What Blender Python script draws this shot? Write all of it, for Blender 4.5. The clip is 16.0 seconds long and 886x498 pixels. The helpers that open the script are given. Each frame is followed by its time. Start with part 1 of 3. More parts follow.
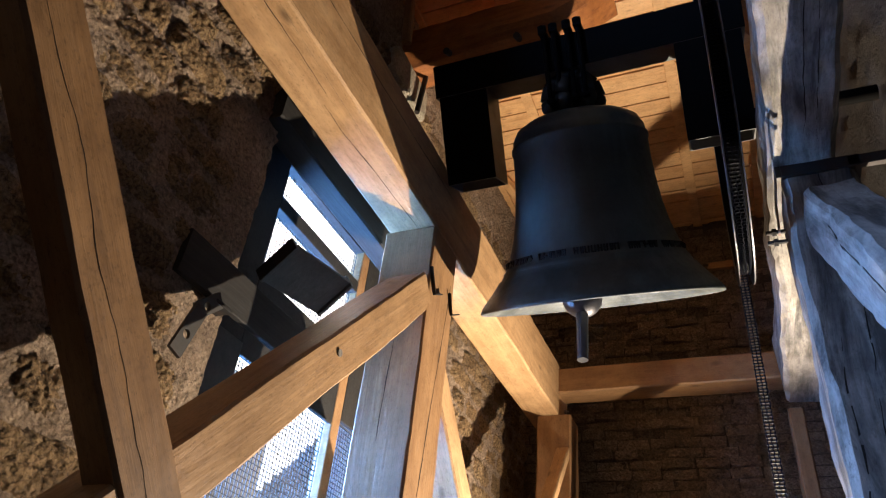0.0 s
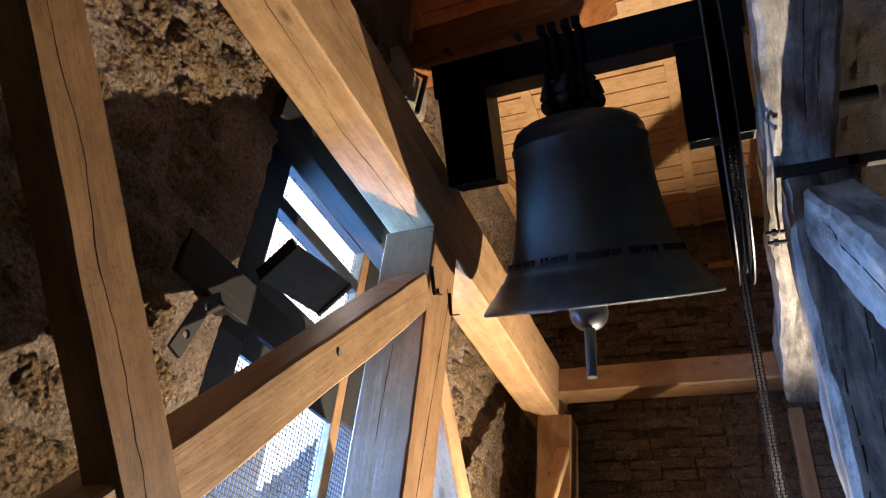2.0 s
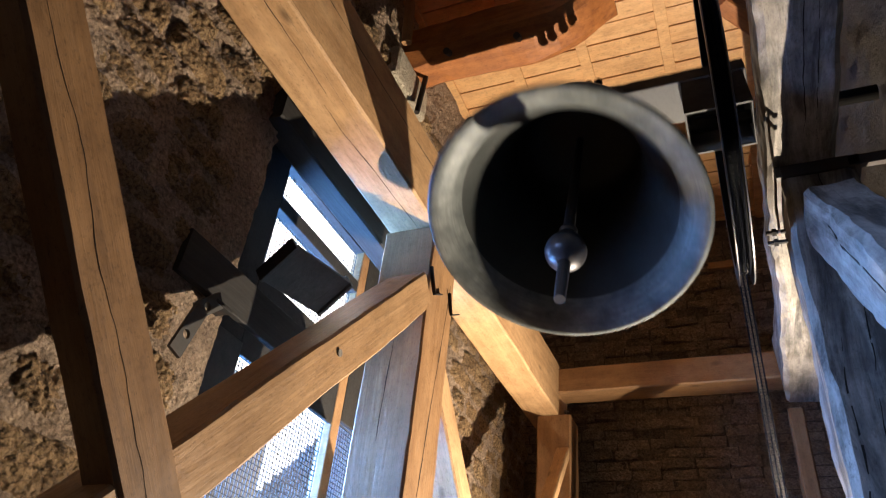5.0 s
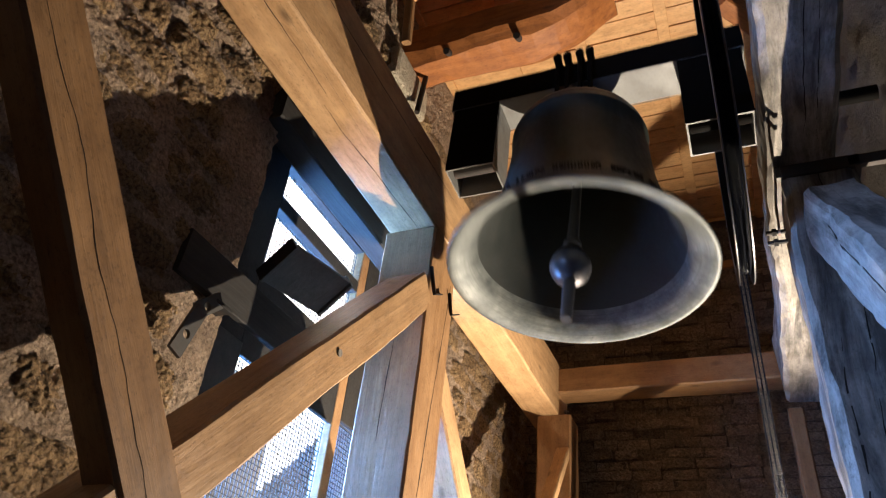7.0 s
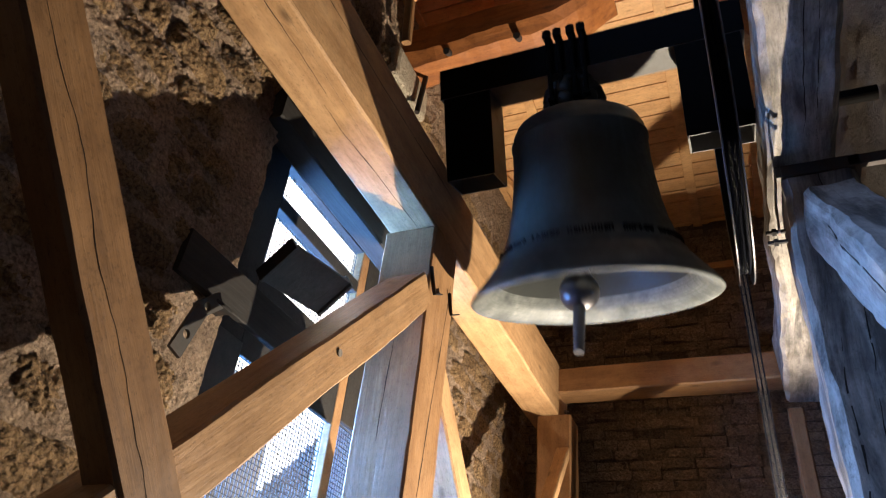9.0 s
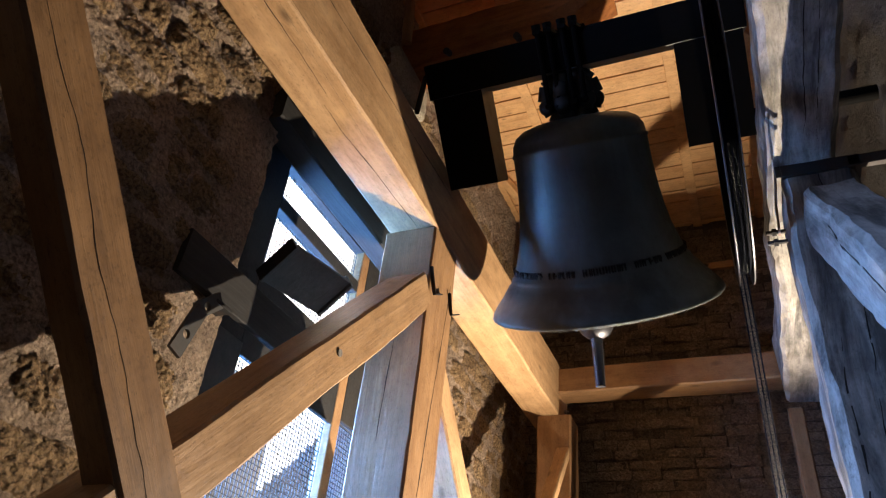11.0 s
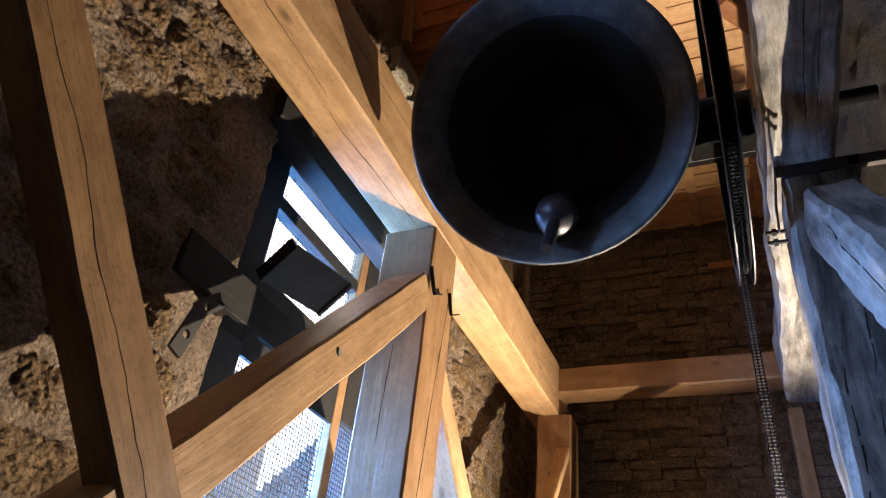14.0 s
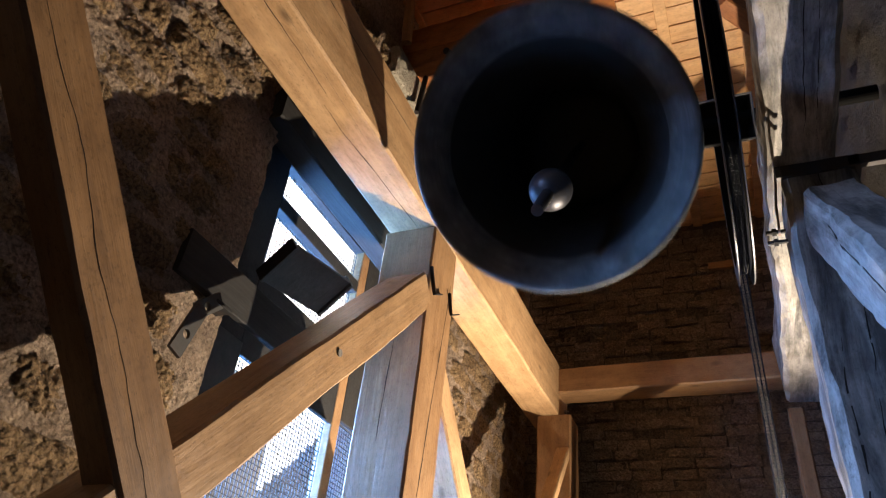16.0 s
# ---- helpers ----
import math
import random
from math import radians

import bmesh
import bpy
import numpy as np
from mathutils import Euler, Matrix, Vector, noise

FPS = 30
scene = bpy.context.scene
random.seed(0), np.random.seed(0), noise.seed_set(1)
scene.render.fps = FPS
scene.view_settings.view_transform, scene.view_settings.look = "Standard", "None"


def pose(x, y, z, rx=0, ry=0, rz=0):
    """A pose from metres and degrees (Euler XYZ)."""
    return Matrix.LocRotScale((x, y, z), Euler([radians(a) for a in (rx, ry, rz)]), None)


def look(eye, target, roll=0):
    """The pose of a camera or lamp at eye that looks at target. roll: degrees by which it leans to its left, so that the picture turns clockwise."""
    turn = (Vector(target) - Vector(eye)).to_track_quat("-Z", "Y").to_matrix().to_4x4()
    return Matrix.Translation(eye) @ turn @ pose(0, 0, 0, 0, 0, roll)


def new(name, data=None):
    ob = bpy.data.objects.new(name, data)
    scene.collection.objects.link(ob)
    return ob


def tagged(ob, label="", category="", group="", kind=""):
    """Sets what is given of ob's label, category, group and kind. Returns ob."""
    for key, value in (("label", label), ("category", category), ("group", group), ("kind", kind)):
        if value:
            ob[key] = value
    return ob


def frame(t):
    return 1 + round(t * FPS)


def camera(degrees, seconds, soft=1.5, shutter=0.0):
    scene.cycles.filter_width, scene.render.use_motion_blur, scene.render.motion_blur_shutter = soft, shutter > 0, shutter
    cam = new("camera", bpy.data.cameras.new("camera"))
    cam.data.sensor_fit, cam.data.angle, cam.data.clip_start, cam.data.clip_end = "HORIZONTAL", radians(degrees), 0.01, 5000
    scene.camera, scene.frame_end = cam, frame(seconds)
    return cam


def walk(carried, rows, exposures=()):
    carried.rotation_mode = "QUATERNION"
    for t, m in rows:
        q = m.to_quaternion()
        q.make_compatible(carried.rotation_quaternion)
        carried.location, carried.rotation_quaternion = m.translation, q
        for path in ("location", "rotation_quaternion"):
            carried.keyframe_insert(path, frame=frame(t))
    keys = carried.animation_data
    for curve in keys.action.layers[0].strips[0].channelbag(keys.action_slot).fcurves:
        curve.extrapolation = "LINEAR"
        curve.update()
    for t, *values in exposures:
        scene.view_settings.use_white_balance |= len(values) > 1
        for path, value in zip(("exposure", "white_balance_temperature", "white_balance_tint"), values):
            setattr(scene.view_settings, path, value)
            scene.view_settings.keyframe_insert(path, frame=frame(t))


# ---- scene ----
cam = camera(64.27, 16.0, soft=1.2, shutter=0.5)
EYE_POSE = pose(0, 0, 1.6, 124.872, -5.342, 21.870)
walk(cam, [(0.0, EYE_POSE), (16.0, EYE_POSE)],
     exposures=[(0.0, 1.69), (2.0, 1.70), (3.0, 1.68), (3.5, 1.83), (4.0, 1.81), (7.0, 1.74), (8.0, 1.79), (9.0, 1.78), (11.5, 1.70), (12.5, 1.83), (13.5, 1.73), (14.5, 1.88), (15.5, 1.74), (16.0, 1.69)])

# ---- light ----
world = bpy.data.worlds.new("sky")
scene.world = world
world.use_nodes = True
wn = world.node_tree
sky = wn.nodes.new("ShaderNodeTexSky")
sky.sky_type, sky.sun_disc = "NISHITA", False
sky.dust_density, sky.ozone_density = 8.0, 0.3
sky.sun_elevation, sky.sun_rotation = radians(48), radians(292)
wn.links.new(sky.outputs[0], wn.nodes["Background"].inputs[0])
wn.nodes["Background"].inputs[1].default_value = 0.15


def lamp(name, kind, m, watts, colour, **more):
    data = bpy.data.lights.new(name, kind)
    data.energy, data.color = watts, colour
    if kind == "AREA":
        data.shape, data.size, data.size_y = "RECTANGLE", more["w"], more["h"]
    else:
        data.shadow_soft_size = more["r"]
    ob = new(name, data)
    ob.matrix_world = m
    return ob


# the floodlight low in the chamber, turned up at the bell
flood = lamp("floodlight", "SPOT", look((0.15, 4.72, 1.45), (-1.2, 1.75, 3.6)), 395, (1.0, 0.855, 0.675), r=0.015)
flood.data.spot_size, flood.data.spot_blend = radians(134), 1.0
# daylight in the openings
lamp("window_light", "AREA", look((-3.3, 2.40, 2.7), (-0.8, 2.45, 3.2)), 440, (0.15, 0.40, 1.0), w=1.7, h=2.2)

lamp("side_window_light", "AREA", look((-2.3, -0.56, 3.98), (0.4, 2.5, 2.9)), 62, (0.23, 0.45, 1.0), w=0.5, h=0.6)


# ---- materials ----
class Nodes:
    """A short hand for building a node material."""

    def __init__(self, name):
        self.mat = bpy.data.materials.new(name)
        self.mat.use_nodes = True
        self.tree = self.mat.node_tree
        self.out = self.tree.nodes["Principled BSDF"]

    def add(self, kind, **values):
        node = self.tree.nodes.new("ShaderNode" + kind)
        for key, value in values.items():
            node.inputs[key.replace("_", " ")].default_value = value
        return node

    def link(self, a, b):
        self.tree.links.new(a, b)

    def coords(self, scale=(1, 1, 1), seeded=True):
        tc, mp = self.add("TexCoord"), self.add("Mapping")
        mp.inputs["Scale"].default_value = scale
        self.link(tc.outputs["Object"], mp.inputs["Vector"])
        if seeded:
            info, mul = self.add("ObjectInfo"), self.add("Math")
            mul.operation = "MULTIPLY"
            mul.inputs[1].default_value = 37.0
            self.link(info.outputs["Random"], mul.inputs[0])
            self.link(mul.outputs[0], mp.inputs["Location"])
        return mp.outputs[0]

    def noise(self, vec, scale, detail=6.0, rough=0.6, distort=0.0):
        n = self.add("TexNoise", Scale=scale, Detail=detail, Roughness=rough, Distortion=distort)
        self.link(vec, n.inputs["Vector"])
        return n.outputs["Fac"]

    def voronoi(self, vec, scale, feature="DISTANCE_TO_EDGE"):
        n = self.add("TexVoronoi", Scale=scale)
        n.feature = feature
        self.link(vec, n.inputs["Vector"])
        return n.outputs["Distance"]

    def ramp(self, fac, *stops):
        r = self.add("ValToRGB")
        e = r.color_ramp.elements
        while len(e) < len(stops):
            e.new(0.5)
        for el, (p, c) in zip(e, stops):
            el.position, el.color = p, (*c, 1) if len(c) == 3 else c
        self.link(fac, r.inputs[0])
        return r.outputs[0]

    def grey(self, fac, lo, hi, a=0.0, b=1.0):
        return self.ramp(fac, (lo, (a, a, a)), (hi, (b, b, b)))

    def mix(self, fac, a, b, how="MIX"):
        m = self.add("MixRGB")
        m.blend_type = how
        for sock, v in zip(m.inputs, (fac, a, b)):
            if isinstance(v, (int, float)):
                sock.default_value = v
            elif isinstance(v, tuple):
                sock.default_value = (*v, 1)
            else:
                self.link(v, sock)
        return m.outputs[0]

    def bump(self, height, strength, distance, normal=None):
        b = self.add("Bump", Strength=strength, Distance=distance)
        self.link(height, b.inputs["Height"])
        if normal is not None:
            self.link(normal, b.inputs["Normal"])
        return b.outputs[0]

    def done(self, colour, rough, normal=None, metal=0.0, spec=0.5):
        self.out.inputs["Specular IOR Level"].default_value = spec
        for name, v in (("Base Color", colour), ("Roughness", rough), ("Metallic", metal)):
            if isinstance(v, tuple):
                v = (*v, 1)
            if isinstance(v, (int, float)) or isinstance(v, tuple):
                self.out.inputs[name].default_value = v
            else:
                self.link(v, self.out.inputs[name])
        if normal is not None:
            self.link(normal, self.out.inputs["Normal"])
        return self.mat


def wood(name, pale, mid, dark, crack=1.0, rough=0.62, knots=1.0, weather=0.0, grain=1.0):
    """Sawn timber whose grain runs along the object's x."""
    n = Nodes(name)
    v = n.coords((1.0, 9, 9))
    fine = n.noise(n.coords((2.5, 90 * grain, 90 * grain)), 1.0, 5, 0.65)
    broad = n.noise(v, 1.1, 5, 0.6, 1.5)
    rings = n.noise(n.coords((0.7, 26, 26)), 1.0, 3, 0.55, 0.8)
    col = n.ramp(broad, (0.25, dark), (0.5, mid), (0.75, pale))
    col = n.mix(0.14, col, n.ramp(rings, (0.35, dark), (0.62, pale)))
    col = n.mix(n.grey(fine, 0.5, 0.75, 0.0, 0.28), col, tuple(c * 0.45 for c in mid))
    fleck = n.noise(n.coords((38, 210, 210)), 1.0, 3, 0.7)
    col = n.mix(n.grey(fleck, 0.6, 0.68, 0.0, 0.6), col, tuple(c * 0.4 for c in dark))
    if knots:
        k = n.voronoi(n.coords((2.2, 5.2, 5.2)), knots, "F1")
        col = n.mix(n.grey(k, 0.04, 0.12, 0.75, 0.0), col, tuple(c * 0.3 for c in dark))
    mottle = n.noise(n.coords((9, 13, 13)), 2.0, 8, 0.75)
    col = n.mix(n.grey(mottle, 0.48, 0.72, 0.0, 0.5), col, tuple(c * 0.6 for c in dark))
    # open pores and worn blotches
    speck = n.noise(n.coords((70, 95, 95)), 1.0, 4, 0.7)
    col = n.mix(n.grey(speck, 0.56, 0.68, 0.0, 0.5), col, tuple(c * 0.45 for c in dark))
    blotch = n.noise(n.coords((5, 8, 8)), 1.0, 5, 0.65)
    col = n.mix(n.grey(blotch, 0.45, 0.7, 0.0, 0.4), col, tuple(min(1.0, c * 1.25) for c in pale))
    # stains of handling and damp
    stain = n.noise(n.coords((1.4, 3, 3)), 1.3, 6, 0.7)
    col = n.mix(n.grey(stain, 0.52, 0.78, 0.0, 0.45), col, tuple(c * 0.5 for c in dark))
    if weather:
        w = n.noise(n.coords((1.2, 7, 7)), 1.5, 6, 0.7, 0.6)
        col = n.mix(n.grey(w, 0.35, 0.65, 0.2 * weather, weather), col, (0.30, 0.29, 0.28))
        black = n.noise(n.coords((0.9, 5.5, 5.5)), 1.4, 7, 0.7, 0.5)
        col = n.mix(n.grey(black, 0.46, 0.62, 0.0, 0.85), col, (0.032, 0.027, 0.022))
    # drying cracks along the grain
    vo = n.voronoi(n.coords((0.14, 9.5, 9.5)), 1.0)
    gate = n.grey(n.noise(n.coords((0.8, 4, 4)), 1.0, 2), 0.54, 0.6)
    line = n.grey(vo, 0.0, 0.0035, 1.0, 0.0)
    cr = n.mix(1.0, line, gate, "MULTIPLY")
    col = n.mix(n.mix(1.0, cr, (crack, crack, crack), "MULTIPLY"), col, (0.02, 0.013, 0.008))
    nb = n.bump(fine, 0.35, 0.004)
    nb = n.bump(broad, 0.25, 0.012, nb)
    inv = n.add("Invert")
    n.link(cr, inv.inputs["Color"])
    nb = n.bump(inv.outputs[0], 0.6 * crack, 0.006, nb)
    return n.done(col, n.grey(fine, 0.2, 0.8, rough - 0.1, rough + 0.14), nb)


OAK = wood("oak", (0.43, 0.245, 0.115), (0.36, 0.195, 0.088), (0.26, 0.132, 0.056), crack=0.5, rough=0.46)
OAK_BROWN = wood("brown_oak", (0.33, 0.185, 0.085), (0.27, 0.145, 0.064), (0.19, 0.098, 0.042), crack=0.4, rough=0.5)
OAK_TAN = wood("tan_oak", (0.50, 0.305, 0.155), (0.43, 0.25, 0.12), (0.33, 0.18, 0.08), crack=0.35, rough=0.44)
OAK_PALE = wood("pale_oak", (0.60, 0.37, 0.185), (0.51, 0.295, 0.135), (0.35, 0.185, 0.078), crack=0.8)
OAK_OLD = wood("old_grey_oak", (0.52, 0.46, 0.39), (0.20, 0.172, 0.142), (0.034, 0.028, 0.023), crack=1.0, rough=0.72, weather=0.3)
PINE = wood("pine_board", (0.74, 0.44, 0.20), (0.67, 0.37, 0.15), (0.54, 0.27, 0.10), crack=0.1, rough=0.6, knots=1.9)
NEAR_BLACK = wood("near_black_wood", (0.026, 0.022, 0.019), (0.018, 0.015, 0.013), (0.010, 0.0085, 0.0075), crack=0.4, rough=0.8)
LOG = wood("red_log", (0.47, 0.175, 0.046), (0.37, 0.125, 0.030), (0.18, 0.058, 0.016), crack=0.9)
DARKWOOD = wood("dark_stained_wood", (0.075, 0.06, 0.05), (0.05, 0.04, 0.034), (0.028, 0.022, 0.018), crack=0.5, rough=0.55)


def stone_material(name, a, b, c, bump=1.0):
    n = Nodes(name)
    v = n.coords((1, 1, 1))
    big, mid, small = n.noise(v, 5, 8, 0.68), n.noise(v, 52, 6, 0.72, 0.5), n.noise(v, 130, 4, 0.7)
    pits = n.voronoi(v, 55, "F1")
    col = n.ramp(big, (0.3, c), (0.5, b), (0.7, a))
    col = n.mix(n.grey(small, 0.35, 0.7, 0.0, 0.55), col, tuple(x * 0.5 for x in b))
    # hollows dark, high grains pale: the pits' shade is put into the colour
    col = n.mix(n.grey(mid, 0.40, 0.52, 0.55 * bump, 0.0), col, tuple(x * 0.25 for x in c))
    col = n.mix(n.grey(mid, 0.58, 0.72, 0.0, 0.5), col, tuple(min(1.0, x * 1.5) for x in a))
    info = n.add("ObjectInfo")
    col = n.mix(0.55, col, n.ramp(info.outputs["Random"], (0.0, c), (0.4, b), (1.0, a)), "SOFT_LIGHT")
    nb = n.bump(big, min(1.0, 0.8 * bump), 0.06)
    nb = n.bump(mid, min(1.0, bump), 0.04 * max(1.0, bump), nb)
    nb = n.bump(pits, min(1.0, 0.7 * bump), 0.02, nb)
    nb = n.bump(small, min(1.0, 0.7 * bump), 0.01, nb)
    return n.done(col, 0.93, nb)


STONE = stone_material("sandstone_rubble", (0.62, 0.46, 0.29), (0.46, 0.325, 0.19), (0.22, 0.15, 0.085), 1.25)
MORTAR = stone_material("lime_mortar", (0.67, 0.53, 0.41), (0.55, 0.425, 0.32), (0.35, 0.265, 0.195))
PLASTER = stone_material("pale_plaster", (0.62, 0.56, 0.46), (0.52, 0.46, 0.37), (0.38, 0.33, 0.26), 0.6)
BRICK = stone_material("old_brick", (0.50, 0.41, 0.31), (0.36, 0.285, 0.21), (0.20, 0.155, 0.115), 0.9)
SLATE = stone_material("weathered_slate", (0.66, 0.62, 0.57), (0.56, 0.53, 0.49), (0.44, 0.415, 0.385), 0.3)
# dark so that unseen parts of the chamber bounce little light
LOW_BOUNCE = stone_material("low_bounce_stone", (0.11, 0.10, 0.09), (0.08, 0.07, 0.062), (0.05, 0.045, 0.04), 0.6)
JOINT = stone_material("brick_mortar", (0.34, 0.28, 0.21), (0.24, 0.19, 0.14), (0.14, 0.11, 0.08), 0.9)


def bronze_material():
    n = Nodes("patinated_bronze")
    v = n.coords((1, 1, 1), False)
    big, small = n.noise(v, 3.2, 7, 0.65), n.noise(v, 30, 6, 0.7)
    streak = n.noise(n.coords((14, 14, 1.2), False), 1.0, 5, 0.6)
    col = n.ramp(big, (0.3, (0.032, 0.036, 0.031)), (0.55, (0.058, 0.068, 0.058)), (0.8, (0.08, 0.11, 0.095)))
    col = n.mix(n.grey(streak, 0.5, 0.75, 0.0, 0.5), col, (0.09, 0.12, 0.105))
    col = n.mix(n.grey(small, 0.55, 0.75, 0.0, 0.45), col, (0.03, 0.03, 0.027))
    return n.done(col, n.grey(small, 0.3, 0.7, 0.36, 0.56), n.bump(small, 0.3, 0.003), 0.4)


def lip_material():
    n = Nodes("bare_bell_metal")
    v = n.coords((1, 1, 1), False)
    big, small = n.noise(v, 9, 7, 0.7), n.noise(v, 60, 5, 0.7)
    rings = n.noise(n.coords((1.5, 1.5, 120), False), 1.0, 3, 0.5)
    col = n.ramp(big, (0.30, (0.045, 0.051, 0.050)), (0.48, (0.10, 0.109, 0.105)), (0.66, (0.17, 0.177, 0.168)))
    col = n.mix(n.grey(rings, 0.5, 0.6, 0.0, 0.45), col, (0.07, 0.078, 0.072))
    col = n.mix(n.grey(small, 0.56, 0.70, 0.0, 0.5), col, (0.05, 0.055, 0.05))
    return n.done(col, 0.55, n.bump(small, 0.2, 0.002), 0.15, 0.35)


def steel_material(name, base, rough, metal, rust=0.3, spec=0.5):
    n = Nodes(name)
    v = n.coords((1, 1, 1))
    a, b = n.noise(v, 8, 6, 0.7), n.noise(v, 70, 4, 0.7)
    col = n.mix(n.grey(a, 0.5, 0.72, 0.0, rust), base, (0.10, 0.05, 0.028))
    col = n.mix(n.grey(b, 0.5, 0.8, 0.0, 0.5), col, tuple(c * 0.5 for c in base))
    return n.done(col, n.grey(a, 0.3, 0.7, rough - 0.1, rough + 0.15), n.bump(b, 0.2, 0.002), metal, spec)


BRONZE, LIP = bronze_material(), lip_material()
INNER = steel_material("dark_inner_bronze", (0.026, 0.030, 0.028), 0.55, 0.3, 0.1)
BLACK_STEEL = steel_material("black_painted_steel", (0.004, 0.0036, 0.0032), 0.7, 0.0, 0.05, 0.05)
WHEEL_STEEL = steel_material("dull_wheel_steel", (0.10, 0.10, 0.105), 0.42, 0.55, 0.2)
CHAIN = steel_material("oiled_steel_chain", (0.003, 0.005, 0.016), 0.6, 0.0, 0.0, 0.06)
PIN = steel_material("oily_chain_pin", (0.005, 0.008, 0.018), 0.4, 0.0, 0.0, 0.15)
BRIGHT_STEEL = steel_material("worn_axle_steel", (0.30, 0.30, 0.31), 0.35, 0.9, 0.2)
CLAPPER = steel_material("forged_clapper_iron", (0.075, 0.075, 0.082), 0.36, 0.7, 0.12)
RUST = steel_material("rusty_iron", (0.028, 0.026, 0.025), 0.75, 0.1, 0.5, 0.2)
SCRIPT = steel_material("blackened_letters", (0.006, 0.006, 0.006), 0.7, 0.0, 0.0, 0.2)
IRON = steel_material("wrought_iron", (0.055, 0.05, 0.048), 0.55, 0.5, 0.5)
GALV = steel_material("galvanised_wire", (0.05, 0.052, 0.055), 0.5, 0.3, 0.2)
ZINC = steel_material("flaking_zinc", (0.07, 0.065, 0.06), 0.6, 0.2, 0.6)
PALE_RUST = steel_material("dry_rust", (0.30, 0.19, 0.13), 0.8, 0.0, 0.4)
# grey for the yoke's undersides and inner sides, with lamplight in the colour
LIT_GREY = steel_material("lit_side_grey_steel", (0.17, 0.168, 0.16), 0.55, 0.0, 0.2)


def plain(name, colour, rough):
    n = Nodes(name)
    return n.done(n.mix(n.grey(n.noise(n.coords((8, 8, 8)), 9.0), 0.4, 0.7), colour, tuple(c * 0.5 for c in colour)), rough)


GAP = plain("open_crack", (0.016, 0.011, 0.008), 0.95)


# ---- building helpers ----
from mathutils import bvhtree

def part(name, bm, material, parent=None, label="", m=None, smooth=False):
    """Links a bmesh as one mesh object, under a thing or a part."""
    me = bpy.data.meshes.new(name)
    bmesh.ops.recalc_face_normals(bm, faces=bm.faces)
    bm.to_mesh(me)
    bm.free()
    if smooth:
        me.polygons.foreach_set("use_smooth", [True] * len(me.polygons))
    for mat in (material if isinstance(material, (list, tuple)) else [material]):
        me.materials.append(mat)
    ob = new(name, me)
    if parent is not None:
        ob.parent = parent
    if m is not None:
        ob.matrix_basis = m
    return tagged(ob, label)


def thing(name, m, label, category, group=""):
    ob = new(name)
    ob.empty_display_size = 0.1
    ob.matrix_basis = m
    return tagged(ob, label, category, group)


def box(bm, x0, x1, y0, y1, z0, z1, bevel=0.0, m=None):
    made = bmesh.ops.create_cube(bm, size=1.0)["verts"]
    mid, size = ((x0 + x1) / 2, (y0 + y1) / 2, (z0 + z1) / 2), (x1 - x0, y1 - y0, z1 - z0)
    for v in made:
        v.co = Vector([c + p * s for c, p, s in zip(mid, v.co, size)])
    if bevel:
        edges = list({e for v in made for e in v.link_edges})
        out = bmesh.ops.bevel(bm, geom=edges, offset=bevel, segments=2, affect="EDGES", profile=0.5)
        made = list({v for f in out["faces"] for v in f.verts} | {v for v in made if v.is_valid})
    if m is not None:
        bmesh.ops.transform(bm, matrix=m, verts=made)
    return made


def rod(bm, a, b, r, sides=12, r2=None):
    a, b = Vector(a), Vector(b)
    way = b - a
    m = Matrix.Translation((a + b) / 2) @ way.to_track_quat("Z", "Y").to_matrix().to_4x4()
    return bmesh.ops.create_cone(bm, cap_ends=True, segments=sides, radius1=r, radius2=r if r2 is None else r2, depth=way.length, matrix=m)["verts"]


def lathe(bm, profile, sides, closed=False):
    """Turns (radius, height) pairs round the z axis."""
    rings = []
    for r, z in profile:
        if r < 1e-5:
            rings.append([bm.verts.new((0, 0, z))])
        else:
            rings.append([bm.verts.new((r * math.cos(2 * math.pi * i / sides), r * math.sin(2 * math.pi * i / sides), z)) for i in range(sides)])
    pairs = list(zip(rings, rings[1:])) + ([(rings[-1], rings[0])] if closed else [])
    for a, b in pairs:
        for i in range(sides):
            j = (i + 1) % sides
            if len(a) == 1:
                bm.faces.new((a[0], b[i], b[j]))
            elif len(b) == 1:
                bm.faces.new((a[i], a[j], b[0]))
            else:
                bm.faces.new((a[i], a[j], b[j], b[i]))


